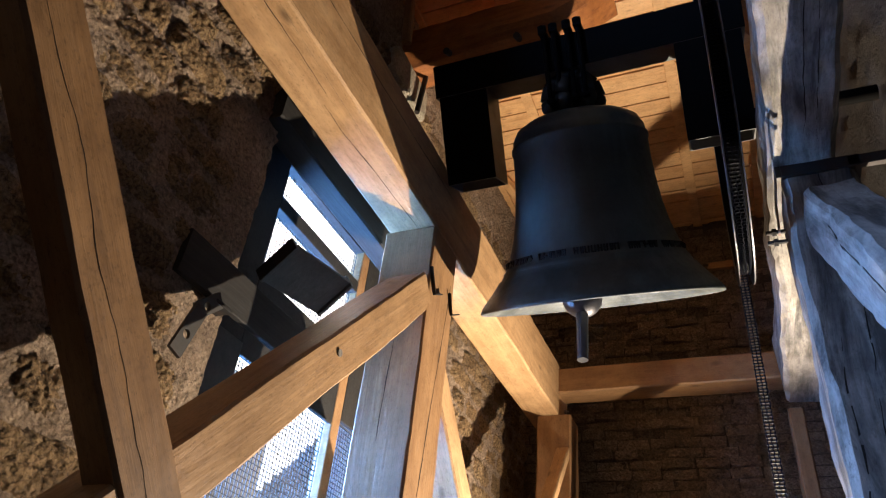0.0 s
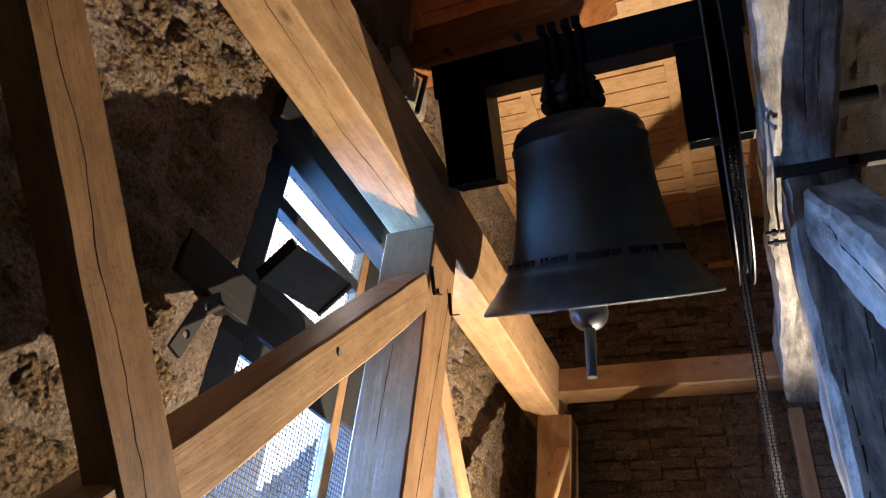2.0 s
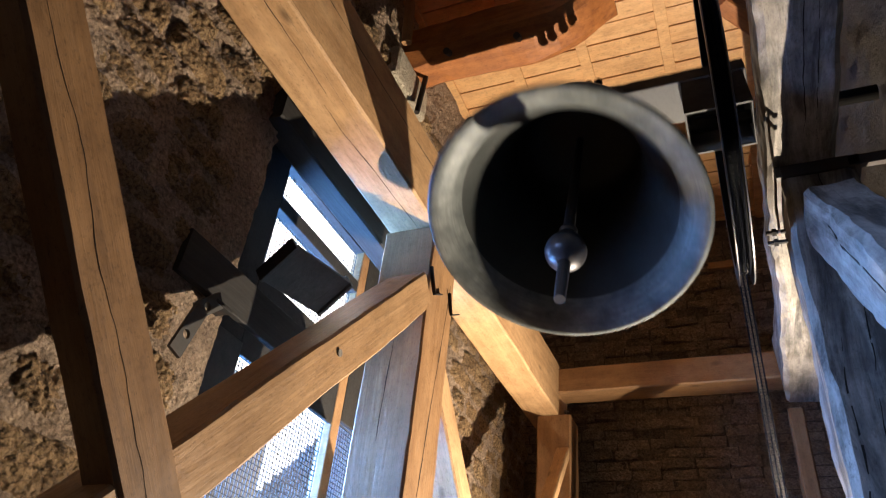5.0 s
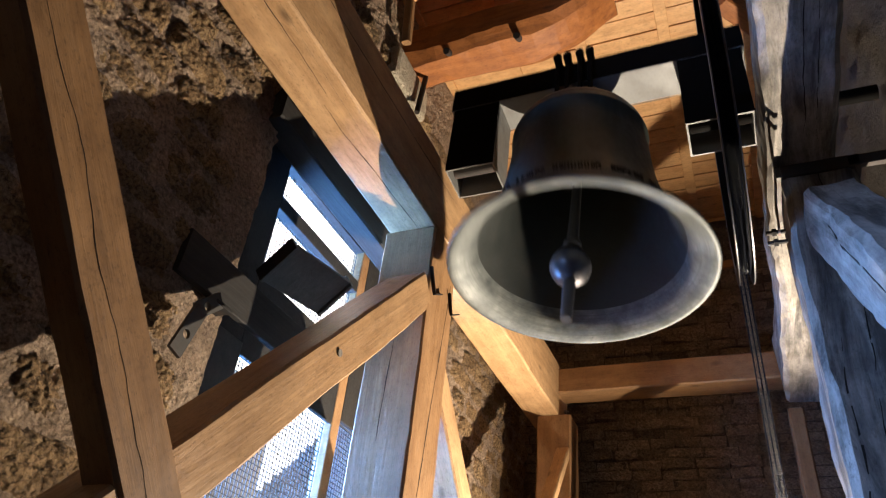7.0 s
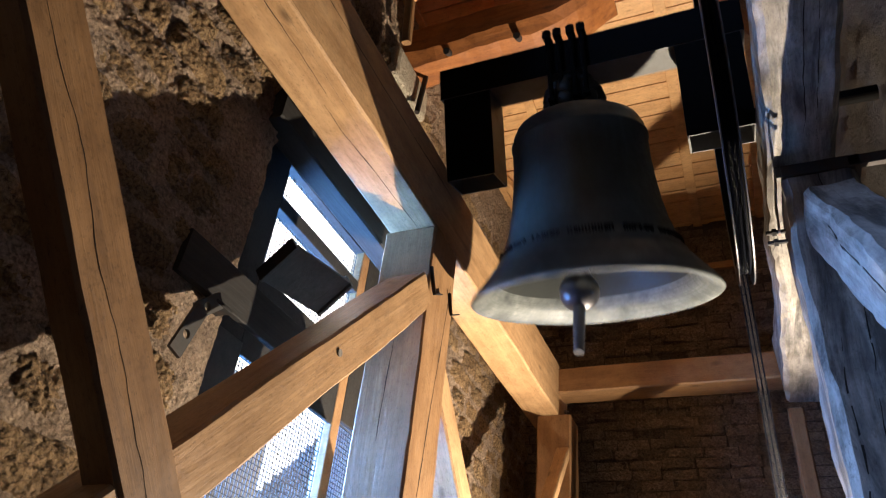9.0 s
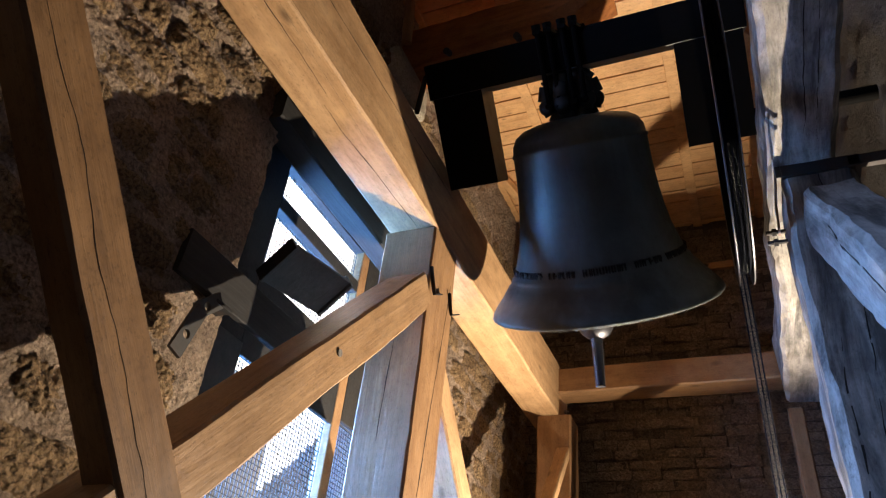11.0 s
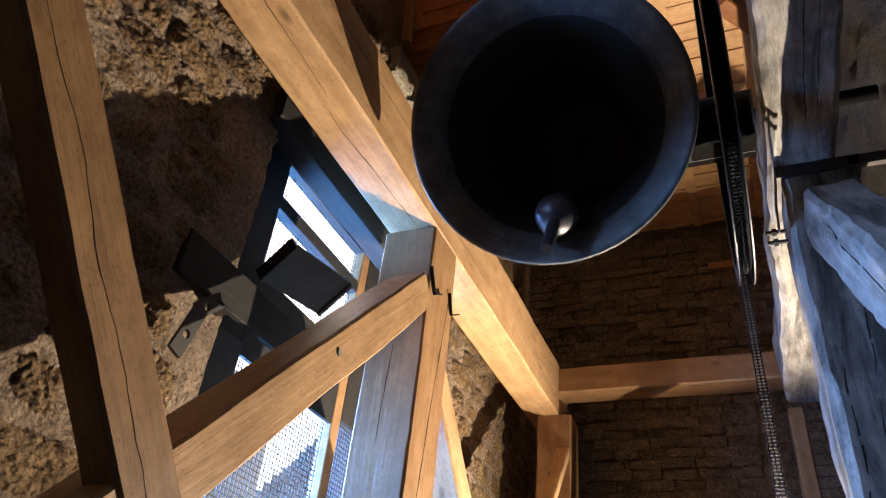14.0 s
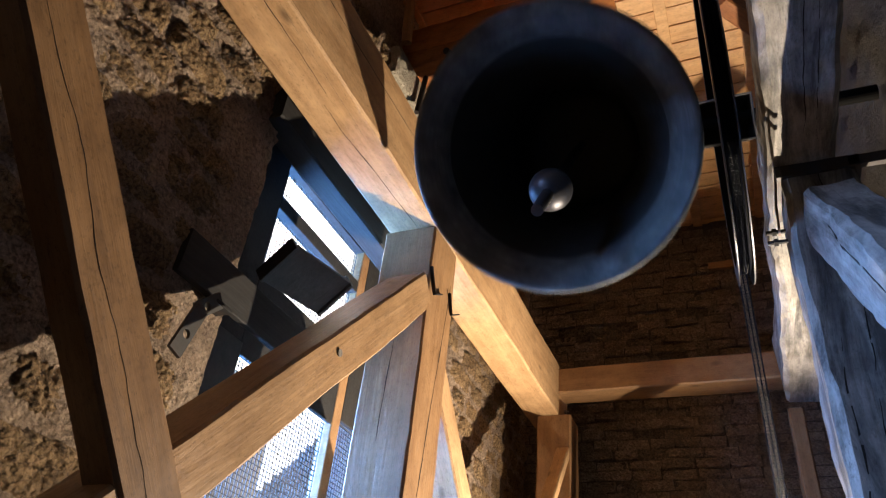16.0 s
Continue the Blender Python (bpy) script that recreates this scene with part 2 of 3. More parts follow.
def timber_mesh(length, w, h, seed, chamfer=0.010, wobble=0.003, shape=None):
    """A hewn timber along x from 0 to its length, with worn edges and slightly uneven faces."""
    bm = bmesh.new()
    n = max(4, int(length / 0.07))
    c = chamfer
    loop = [(-w / 2 + c, -h / 2), (0, -h / 2), (w / 2 - c, -h / 2), (w / 2, -h / 2 + c), (w / 2, 0), (w / 2, h / 2 - c), (w / 2 - c, h / 2), (0, h / 2), (-w / 2 + c, h / 2), (-w / 2, h / 2 - c), (-w / 2, 0), (-w / 2, -h / 2 + c)]
    rings = []
    for i in range(n + 1):
        x = length * i / n
        ring = []
        for j, (y, z) in enumerate(loop):
            s = Vector((x * 1.7 + seed * 13.1, y * 5 + seed, z * 5 - seed))
            k = wobble * (2.2 if j % 3 == 0 or j % 3 == 2 else 1.0)
            dy, dz = noise.noise(s * 1.1) * k + noise.noise(s * 6) * k * 0.4, noise.noise(s * 1.1 + Vector((9, 4, 2))) * k + noise.noise(s * 6 + Vector((3, 1, 8))) * k * 0.4
            yy, zz = y + dy, z + dz
            if shape:
                yy, zz = shape(x, yy, zz)
            ring.append(bm.verts.new((x, yy, zz)))
        rings.append(ring)
    for a, b in zip(rings, rings[1:]):
        for j in range(len(loop)):
            k = (j + 1) % len(loop)
            bm.faces.new((a[j], a[k], b[k], b[j]))
    bm.faces.new(rings[0])
    bm.faces.new(rings[-1][::-1])
    return bm


def timber(name, p0, p1, w, h, up, material, label, category, group="", seed=1, **more):
    """A timber from p0 to p1 (middle of its ends); h is measured along up, w across."""
    a, b = Vector(p0), Vector(p1)
    x = (b - a).normalized()
    z = (Vector(up) - x * x.dot(Vector(up))).normalized()
    y = z.cross(x)
    m = Matrix((x, y, z)).transposed().to_4x4()
    m.translation = a
    return tagged(part(name, timber_mesh((b - a).length, w, h, seed, **more), material, m=m), label, category, group)


def crack(parent, a, b, face, seed, wide=0.005, sway=0.012):
    """A long drying crack on a timber's face: from a to b (along, across) in the timber's own space.
    face: (axis, offset) of the face it runs on."""
    bm = bmesh.new()
    n = max(6, int(abs(b[0] - a[0]) / 0.03))
    tree = bvhtree.BVHTree.FromPolygons([p.co for p in parent.data.vertices], [list(p.vertices) for p in parent.data.polygons])
    side = 1 if face[1] > 0 else -1
    inward = Vector((0, 0, -side)) if face[0] == "z" else Vector((0, -side, 0))
    left, right = [], []
    for i in range(n + 1):
        t = i / n
        x, u = a[0] + (b[0] - a[0]) * t, a[1] + (b[1] - a[1]) * t
        u += noise.noise(Vector((x * 3.1, seed * 7.7, 0))) * sway + noise.noise(Vector((x * 14, seed * 3.3, 5))) * sway * 0.25
        w = wide * (0.25 + abs(noise.noise(Vector((x * 5, seed, 2)))) * 1.6) * min(1.0, 6 * t, 6 * (1 - t)) / 2 + 0.0004
        for row, d in ((left, -w), (right, w)):
            outer = Vector((x, u + d, side * 0.6) if face[0] == "z" else (x, side * 0.6, u + d))
            spot = tree.ray_cast(outer, inward)[0]
            if spot is None:
                spot = outer + inward * (0.6 - abs(face[1]))
            row.append(bm.verts.new(spot - inward * 0.0008))
    for i in range(n):
        bm.faces.new((left[i], left[i + 1], right[i + 1], right[i]))
    ext = bmesh.ops.extrude_face_region(bm, geom=list(bm.faces))
    deep = -0.02 if face[1] > 0 else 0.02
    bmesh.ops.translate(bm, verts=[g for g in ext["geom"] if isinstance(g, bmesh.types.BMVert)], vec=(0, 0, deep) if face[0] == "z" else (0, deep, 0))
    return part("drying_crack", bm, GAP, parent)


# ---- the chamber ----
WEST, EAST, NORTH, SOUTH, TOP = -1.72, 0.85, 5.7, -2.3, 5.8


def rough_face(bm, origin, u, v, normal, nu, nv, amp, seed, keep=lambda a, b: True, even=False):
    """A sheet of rough masonry: origin + a u + b v, pushed out along its normal by noise."""
    o, u, v, nrm = Vector(origin), Vector(u), Vector(v), Vector(normal)
    grid = {}
    for i in range(nu + 1):
        for j in range(nv + 1):
            p = o + u * (i / nu) + v * (j / nv)
            s = p + Vector((seed, seed * 2, 0))
            d = noise.fractal(s * 5.0, 0.9, 2.2, 4) * 0.3 + noise.fractal(s * 1.6, 1.0, 2.0, 3) * 0.35
            cell = noise.voronoi(s * 13.0)[0]
            d += (0.35 - cell[0]) * 0.5 + noise.fractal(s * 15.0, 0.7, 2.2, 3) * 0.5 + noise.fractal(s * 36.0, 0.6, 2.2, 2) * 0.3
            flat = min(1.0, max(0.35, (p.z - 2.7) / 0.9)) if even else 1.0
            grid[i, j] = bm.verts.new(p + nrm * d * amp * flat)
    for i in range(nu):
        for j in range(nv):
            if keep(*((grid[i, j].co + grid[i + 1, j + 1].co) / 2)[1:]):
                bm.faces.new((grid[i, j], grid[i + 1, j], grid[i + 1, j + 1], grid[i, j + 1]))


NICHE = (1.79, 3.62, 1.2, 3.86)      # y0, y1, z0, z1 of the window niche on the inner face


def in_niche(y, z):
    return NICHE[0] < y < NICHE[1] and NICHE[2] < z < NICHE[3]


bm = bmesh.new()
solid = lambda y, z: not in_niche(y, z) and not (y < 0.25 and 3.4 < z < 4.6)
rough_face(bm, (WEST - 0.010, 0.0, 1.5), (0, NORTH, 0), (0, 0, 4.3), (1, 0, 0), 440, 330, 0.024, 3, solid, True)
rough_face(bm, (WEST, SOUTH, 0.0), (0, -SOUTH, 0), (0, 0, TOP), (1, 0, 0), 40, 90, 0.042, 3, lambda y, z: not (y > -0.85 and 3.4 < z < 4.6))
rough_face(bm, (WEST, 0.0, 0.0), (0, NORTH, 0), (0, 0, 1.5), (1, 0, 0), 90, 24, 0.042, 3, solid)
# the splayed reveals and the mass of the wall
y0, y1, z0, z1 = NICHE
OUT = -1.99
inner = [(WEST - 0.025, y0 - 0.05, z0), (WEST - 0.025, y1, z0), (WEST - 0.025, y1, z1 + 0.1), (WEST - 0.025, y0 - 0.05, z1 + 0.1)]
outer = [(OUT, 2.03, 1.3), (OUT, 3.5, 1.3), (OUT, 3.5, 4.24), (OUT, 2.03, 4.24)]
vi, vo = [bm.verts.new(p) for p in inner], [bm.verts.new(p) for p in outer]
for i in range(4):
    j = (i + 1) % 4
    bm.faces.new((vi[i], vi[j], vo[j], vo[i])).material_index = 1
wall_west = part("wall_west", bm, [MORTAR, NEAR_BLACK])
tagged(wall_west, "dark rubble wall set close to darken the view past the old beam with lime mortar and a deep window niche", "wall", kind="structure")
bm = bmesh.new()
for a in ((OUT - 0.1, OUT, SOUTH - 0.4, -0.85, 0, 6.2), (OUT - 0.1, OUT, 0.25, 2.02, 0, 6.2), (OUT - 0.1, OUT, -0.85, 0.25, 0, 3.4), (OUT - 0.1, OUT, -0.85, 0.25, 4.6, 6.2), (OUT - 0.1, OUT, 3.5, NORTH + 0.4, 0, 6.2), (OUT - 0.1, OUT, 2.02, 3.5, 0, 1.4), (OUT - 0.1, OUT, 2.02, 3.5, 4.1, 6.2)):
    box(bm, *a)
for a in ((OUT, WEST - 0.06, SOUTH - 0.4, -0.85, 0, 6.2), (OUT, WEST - 0.06, 0.25, NICHE[0] - 0.06, 0, 6.2), (OUT, WEST - 0.06, -0.85, 0.25, 0, 3.4), (OUT, WEST - 0.06, -0.85, 0.25, 4.6, 6.2), (OUT, WEST - 0.06, NICHE[1] + 0.02, NORTH + 0.4, 0, 6.2)):
    box(bm, *a)
part("wall_core", bm, MORTAR, wall_west)

bm = bmesh.new()
rough_face(bm, (WEST - 0.1, NORTH - 0.018, 0), (EAST - WEST + 0.2, 0, 0), (0, 0, TOP), (0, -1, 0), 150, 260, 0.035, 8)
box(bm, WEST - 0.8, EAST + 0.4, NORTH + 0.04, NORTH + 0.5, 0, 6.2)
wall_north = tagged(part("wall_north", bm, JOINT), "old dark brick wall with recessed joints", "wall", kind="structure")
# east wall added close by, to keep the strip past the old beam dark
bm = bmesh.new()
rough_face(bm, (EAST, SOUTH, 0), (0, NORTH - SOUTH, 0), (0, 0, TOP), (-1, 0, 0), 60, 50, 0.03, 5)
box(bm, EAST + 0.06, EAST + 0.5, SOUTH - 0.4, NORTH + 0.4, 0, 6.2)
tagged(part("wall_east", bm, LOW_BOUNCE), "dark rubble wall set close to darken the view past the old beam", "wall", kind="structure")
bm = bmesh.new()
box(bm, -2.5, 2.8, SOUTH - 0.4, SOUTH, 0, 6.2)
tagged(part("wall_south", bm, LOW_BOUNCE), "plain rubble stone wall", "wall", kind="structure")
bm = bmesh.new()
box(bm, -2.5, EAST + 0.5, SOUTH - 0.5, NORTH + 0.5, -0.3, 0.0)
tagged(part("floor", bm, LOW_BOUNCE), "dark low-bounce floor of the bell chamber, out of view", "floor", kind="structure")
bm = bmesh.new()
box(bm, -40, 40, -40, 40, -12.3, -12.0)
tagged(part("ground", bm, STONE), "paved ground far below the tower", "ground", kind="structure")

# houses across the street
rng = random.Random(8)
house = thing("house", pose(-20, 29.8, 0, 0, 0, 33.7), "grey slate-hung gable house across the street", "house", "houses across the street")
bm = bmesh.new()
front = [(-4.0, -12), (9.0, -12), (9.0, 8.4), (2.5, 16.9), (-4.0, 8.4)]
ring = [[bm.verts.new((x, y, z)) for x, z in front] for y in (0.0, 8.0)]
bm.faces.new(ring[0])
bm.faces.new(ring[1][::-1])
for i in range(5):
    bm.faces.new((ring[0][i], ring[0][(i + 1) % 5], ring[1][(i + 1) % 5], ring[1][i]))
part("wall", bm, SLATE, house)
bm = bmesh.new()
z = 4.0
while z < 16.3:
    half = 6.5 * min(1.0, (16.9 - z) / 8.5)
    x = 2.5 - half + rng.uniform(0, 0.2)
    while x < 2.5 + half - 0.3:
        box(bm, x, x + 0.38, -0.07, 0.0, z, z + 0.34)
        x += 0.44
    z += 0.42
tagged(part("slate_hanging", bm, SLATE, house), kind="stuff")
house = thing("house", Matrix.Identity(4), "tall grey rendered house across the street", "house", "houses across the street")
bm = bmesh.new()
box(bm, -36, -26, 12.0, 33.4, -12, 17.2)
part("wall", bm, SLATE, house)
bm = bmesh.new()
box(bm, -36.3, -25.8, 11.7, 33.5, 17.2, 17.5)
part("eaves", bm, SLATE, house)

# boarded ceiling: boards along x, thin battens along y below them
rng = random.Random(5)
bm = bmesh.new()
y = SOUTH - 0.1
while y < NORTH + 0.1:
    w = 0.165 + rng.uniform(-0.012, 0.012)
    dz = rng.uniform(-0.003, 0.003)
    box(bm, -2.4, EAST + 0.2, y + 0.005, y + w - 0.005, TOP + dz, TOP + 0.03 + dz, 0.004)
    y += w
box(bm, -2.5, EAST + 0.5, SOUTH - 0.5, NORTH + 0.5, TOP + 0.06, TOP + 0.3)
for x in (-1.72, -1.19, -0.68, -0.11, 0.43, 0.97, 1.5, 2.03):
    box(bm, x - 0.04, x + 0.04, SOUTH, NORTH, TOP - 0.03, TOP - 0.004, 0.004)
tagged(part("ceiling", bm, PINE), "boarded pine ceiling with narrow battens", "ceiling", kind="structure")

# ---- the window: dark frame, transoms and bird mesh ----
window = thing("window_1", Matrix.Identity(4), "tall dark wooden sound window with wire mesh", "window")
tagged(window, kind="structure")
FX = -1.98
for name, a in (("window_jamb", (1.94, 2.2, 1.3, 4.3)), ("mullion", (3.035, 3.115, 1.3, 4.2)), ("window_jamb", (3.42, 3.6, 1.3, 4.2)), ("transom", (2.2, 3.035, 3.705, 3.78)), ("window_head", (2.2, 3.035, 3.99, 4.3)),
                ("panel", (2.2, 3.035, 2.9, 3.32)), ("window_sill", (2.2, 3.035, 1.3, 1.55)), ("panel", (3.115, 3.42, 2.95, 4.2))):
    bm = bmesh.new()
    deep = 0.07 if name != "panel" else 0.03
    box(bm, FX - deep, FX, *a, 0.006)
    part(name, bm, OAK if name == "mullion" else NEAR_BLACK, window)
for a in ((2.2, 3.035, 3.78, 3.99), (2.2, 3.035, 3.32, 3.705), (2.2, 3.035, 1.55, 2.9), (3.115, 3.42, 1.55, 2.95)):
    bm = bmesh.new()
    y, x = a[0], FX - 0.045
    while y < a[1]:
        box(bm, x - 0.0018, x + 0.0018, y - 0.0022, y + 0.0022, a[2], a[3])
        y += 0.025
    z = a[2]
    while z < a[3]:
        box(bm, x - 0.0034, x - 0.001, a[0], a[1], z - 0.0022, z + 0.0022)
        z += 0.025
    tagged(part("wire_mesh", bm, GALV, window), kind="stuff")

# ---- the oak bell frame ----
AX = Vector((-0.5706, 2.6839, 4.1689))
FRAME = "oak members of the bell frame"
# west side: beam, post and braces
bell_beam = timber("timber_beam", (-1.40, -0.9, 3.914), (-1.40, 5.27, 3.914), 0.262, 0.42, (0, 0, 1), OAK_PALE, "long squared oak beam carrying the bell bearing", "beam", FRAME, 1)
west_post = timber("timber_post", (-1.41, 2.69, 0.0), (-1.41, 2.69, 3.702), 0.30, 0.28, (1, 0, 0), OAK, "upright squared oak post under the bell beam", "post", FRAME, 2)
D = Vector((0, 0.69, 0.724))
P = Vector((-1.37, 2.32, 3.09))
cross_brace = timber("timber_brace", P - D * 3.6, P + D * 0.33, 0.20, 0.17, (0, -0.72, 0.69), OAK_TAN, "slanting oak brace tenoned into the post", "brace", FRAME, 3)
D2 = Vector((0, -0.652, 0.758))
P2 = Vector((-1.316, 0.887, 2.43))
near_brace = timber("timber_brace", P2 - D2 * 2.9, P2 + D2 * 1.68, 0.115, 0.175, (0, 0.758, 0.652), OAK_BROWN, "slanting oak brace with a long drying crack", "brace", FRAME, 4)
D3 = Vector((0, -0.69, 0.724))
P3 = Vector((-1.37, 3.0, 2.86))
timber("timber_brace", P3 - D3 * 3.3, P3 + D3 * 0.3, 0.16, 0.15, (0, 0.72, 0.69), OAK_PALE, "slanting oak brace on the far side of the post", "brace", FRAME, 5)
# far cross beam and the posts at the beam ends
timber("timber_beam", (-1.30, 5.115, 3.985), (0.32, 5.115, 3.985), 0.23, 0.205, (0, 0, 1), OAK, "oak cross beam between the two bell beams", "beam", FRAME, 6)
timber("timber_post", (-1.31, 5.13, 0), (-1.31, 5.13, 3.70), 0.26, 0.26, (1, 0, 0), OAK, "squared oak post at the beam's end", "post", FRAME, 7)
timber("timber_post", (0.365, 5.2, 0), (0.365, 5.2, 3.70), 0.16, 0.10, (1, 0, 0), OAK_BROWN, "old squared oak post at the beam's end", "post", FRAME, 8)
# east side, older grey timber
east_beam = timber("timber_beam", (0.328, -0.9, 3.914), (0.445, 5.04, 3.914), 0.27, 0.42, (0, 0, 1), OAK_OLD, "old grey oak beam with split edges", "beam", FRAME, 9, wobble=0.012, chamfer=0.025)
east_post = timber("timber_post", (0.40, 2.69, 0.0), (0.44, 2.69, 3.70), 0.28, 0.27, (1, 0, 0), OAK_OLD, "old weathered grey oak post with deep cracks", "post", FRAME, 10, wobble=0.014, chamfer=0.03)
P4 = Vector((0.45, 2.32, 3.22))
east_brace = timber("timber_brace", P4 - D * 3.6, P4 + D * 0.3, 0.20, 0.2, (0, -0.72, 0.69), OAK_OLD, "old grey oak brace with a rounded notch", "brace", FRAME, 11, wobble=0.01, chamfer=0.02)

# added below the view to cast the diagonal shadow band on the ceiling
timber("tie_timber", (-1.04, 5.688, 2.6), (0.20, 4.503, 2.6), 0.085, 0.085, (0, 0, 1), OAK, "added oak timber out of view, casting the ceiling's shadow band", "beam", FRAME, 13)
timber("timber_brace", (-1.31, 5.0, 2.2), (-0.75, 5.0, 2.95), 0.1, 0.1, (0, 1, 0), OAK, "short oak knee brace on the far post", "brace", FRAME, 14)


# log under the ceiling, its free end rounded upwards
def log_end(x, y, z):
    t = max(0.0, (x - 0.85) / 0.55)
    return y, z + (0.17 - z) * min(1.0, t ** 2.2) * 0.9


timber("log", (-1.78, 2.80, 5.40), (-0.36, 2.80, 5.40), 0.32, 0.36, (0, 0, 1), LOG, "reddish log beam with a rounded free end", "beam", "", 12, chamfer=0.06, wobble=0.012, shape=log_end)

# ---- the bell ----
R = 0.6
bell = thing("church_bell", pose(*AX), "dark bronze church bell swinging on a black steel yoke", "bell")
outer = [(0.0, 0.165), (0.12, 0.165), (0.2, 0.158), (0.27, 0.14), (0.315, 0.11), (0.335, 0.07), (0.341, 0.03), (0.349, 0.025), (0.349, 0.012), (0.343, 0.006), (0.346, -0.1), (0.356, -0.22), (0.370, -0.33), (0.392, -0.44), (0.424, -0.54), (0.452, -0.605), (0.462, -0.612), (0.463, -0.622), (0.468, -0.628), (0.475, -0.643), (0.488, -0.652), (0.530, -0.708), (0.568, -0.75), (0.593, -0.783), (0.6, -0.8)]
inside = [(0.594, -0.806), (0.578, -0.803), (0.545, -0.784), (0.508, -0.752), (0.492, -0.735), (0.470, -0.685), (0.435, -0.61), (0.400, -0.53), (0.36, -0.42), (0.33, -0.3), (0.315, -0.15), (0.31, -0.02), (0.295, 0.05), (0.25, 0.095), (0.15, 0.115), (0.0, 0.118)]
bm = bmesh.new()
lathe(bm, outer + inside, 120)
bm.faces.ensure_lookup_table()
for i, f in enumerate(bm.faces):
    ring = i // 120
    # wall above the lip darker: shade inside the mouth put into the colour
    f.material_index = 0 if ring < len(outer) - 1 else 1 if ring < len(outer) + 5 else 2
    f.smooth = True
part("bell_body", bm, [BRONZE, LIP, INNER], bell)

# inscription band, too worn to read: dark raised bars in groups round the waist
bm = bmesh.new()
rng = random.Random(11)
a = 0.0
while a < 2 * math.pi:
    for k in range(rng.choice((5, 8, 6, 9))):
        w = rng.uniform(0.014, 0.022)
        for dx in (-w / 2 + 0.003, w / 2 - 0.003)[:rng.choice((1, 2, 2))]:
            box(bm, 0.432, 0.4465, dx - 0.0035, dx + 0.0035, -0.594, -0.560, 0, Matrix.Rotation(a, 4, "Z"))
        z = rng.choice((-0.594, -0.58, -0.567))
        box(bm, 0.432, 0.4465, -w / 2, w / 2, z, z + 0.007, 0, Matrix.Rotation(a, 4, "Z"))
        a += (w + 0.007) / 0.44
    a += 0.035 / 0.44
tagged(part("inscription", bm, SCRIPT, bell, "raised band of worn dark letters"), kind="stuff")

# crown loops
bm = bmesh.new()
for k in range(6):
    a = math.pi * k / 3 + 0.3
    pts = [(0.05, 0.16), (0.11, 0.2), (0.135, 0.27), (0.115, 0.34), (0.06, 0.39)]
    m = Matrix.Rotation(a, 4, "Z")
    for (r0, z0), (r1, z1) in zip(pts, pts[1:]):
        rod(bm, m @ Vector((r0, 0, z0)), m @ Vector((r1, 0, z1)), 0.036, 10)
    bmesh.ops.create_uvsphere(bm, u_segments=10, v_segments=6, radius=0.045, matrix=m @ Matrix.Translation((0.125, 0, 0.24)))
rod(bm, (0, 0, 0.15), (0, 0, 0.41), 0.07, 16)
part("crown", bm, INNER, bell, smooth=True)

# cranked yoke: welded box section with open leg ends
yoke = thing("yoke", Matrix.Identity(4), "cranked black steel yoke of welded box section", "")
yoke.parent = bell
YX = (-0.70, -0.43, 0.53, 0.835)


def leg(x0, x1):
    bm = bmesh.new()
    t, rings = 0.009, []
    for k, z in ((0, -0.09), (0, 0.41), (t, 0.41), (t, -0.09)):
        rings.append([bm.verts.new(p) for p in ((x0 + k, -0.11 + k, z), (x1 - k, -0.11 + k, z), (x1 - k, 0.11 - k, z), (x0 + k, 0.11 - k, z))])
    for a, b in zip(rings, rings[1:] + rings[:1]):
        for i in range(4):
            j = (i + 1) % 4
            bm.faces.new((a[i], a[j], b[j], b[i]))
    return bm


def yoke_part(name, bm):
    """Black paint outside; grey below and on inner sides, lamplight put into the colour."""
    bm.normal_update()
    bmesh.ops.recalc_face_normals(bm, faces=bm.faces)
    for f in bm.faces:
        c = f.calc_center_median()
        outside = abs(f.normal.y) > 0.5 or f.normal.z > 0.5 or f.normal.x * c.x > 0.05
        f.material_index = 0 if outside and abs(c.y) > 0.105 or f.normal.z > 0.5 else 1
    part(name, bm, [BLACK_STEEL, LIT_GREY], yoke)


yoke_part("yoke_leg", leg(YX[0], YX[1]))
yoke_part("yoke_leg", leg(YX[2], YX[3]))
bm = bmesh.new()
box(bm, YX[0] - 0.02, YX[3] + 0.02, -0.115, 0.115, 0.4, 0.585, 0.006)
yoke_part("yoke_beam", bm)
for x in (-0.09, -0.035, 0.035, 0.09):
    bm = bmesh.new()
    for y in (-0.14, 0.14):
        rod(bm, (x, y, 0.22), (x, y, 0.64), 0.013, 8)
        rod(bm, (x, y, 0.615), (x, y, 0.64), 0.024, 6)
    box(bm, x - 0.02, x + 0.02, -0.165, 0.165, 0.592, 0.612, 0.003)
    box(bm, x - 0.018, x + 0.018, -0.16, 0.16, 0.225, 0.245, 0.003)
    part("clamp_strap", bm, BLACK_STEEL, bell)
for a, b in ((-1.0, -0.44), (0.545, 1.35)):
    bm = bmesh.new()
    rod(bm, (a, 0, 0), (b, 0, 0), 0.034, 20)
    part("axle", bm, IRON if a < 0 else BLACK_STEEL, bell)

# swing wheel: a ring of U section round the east leg
wheel = thing("swing_wheel", Matrix.Identity(4), "black steel chain wheel", "")
wheel.parent = bell
turn = Matrix.Rotation(radians(90), 4, "Y")
WX = 0.700
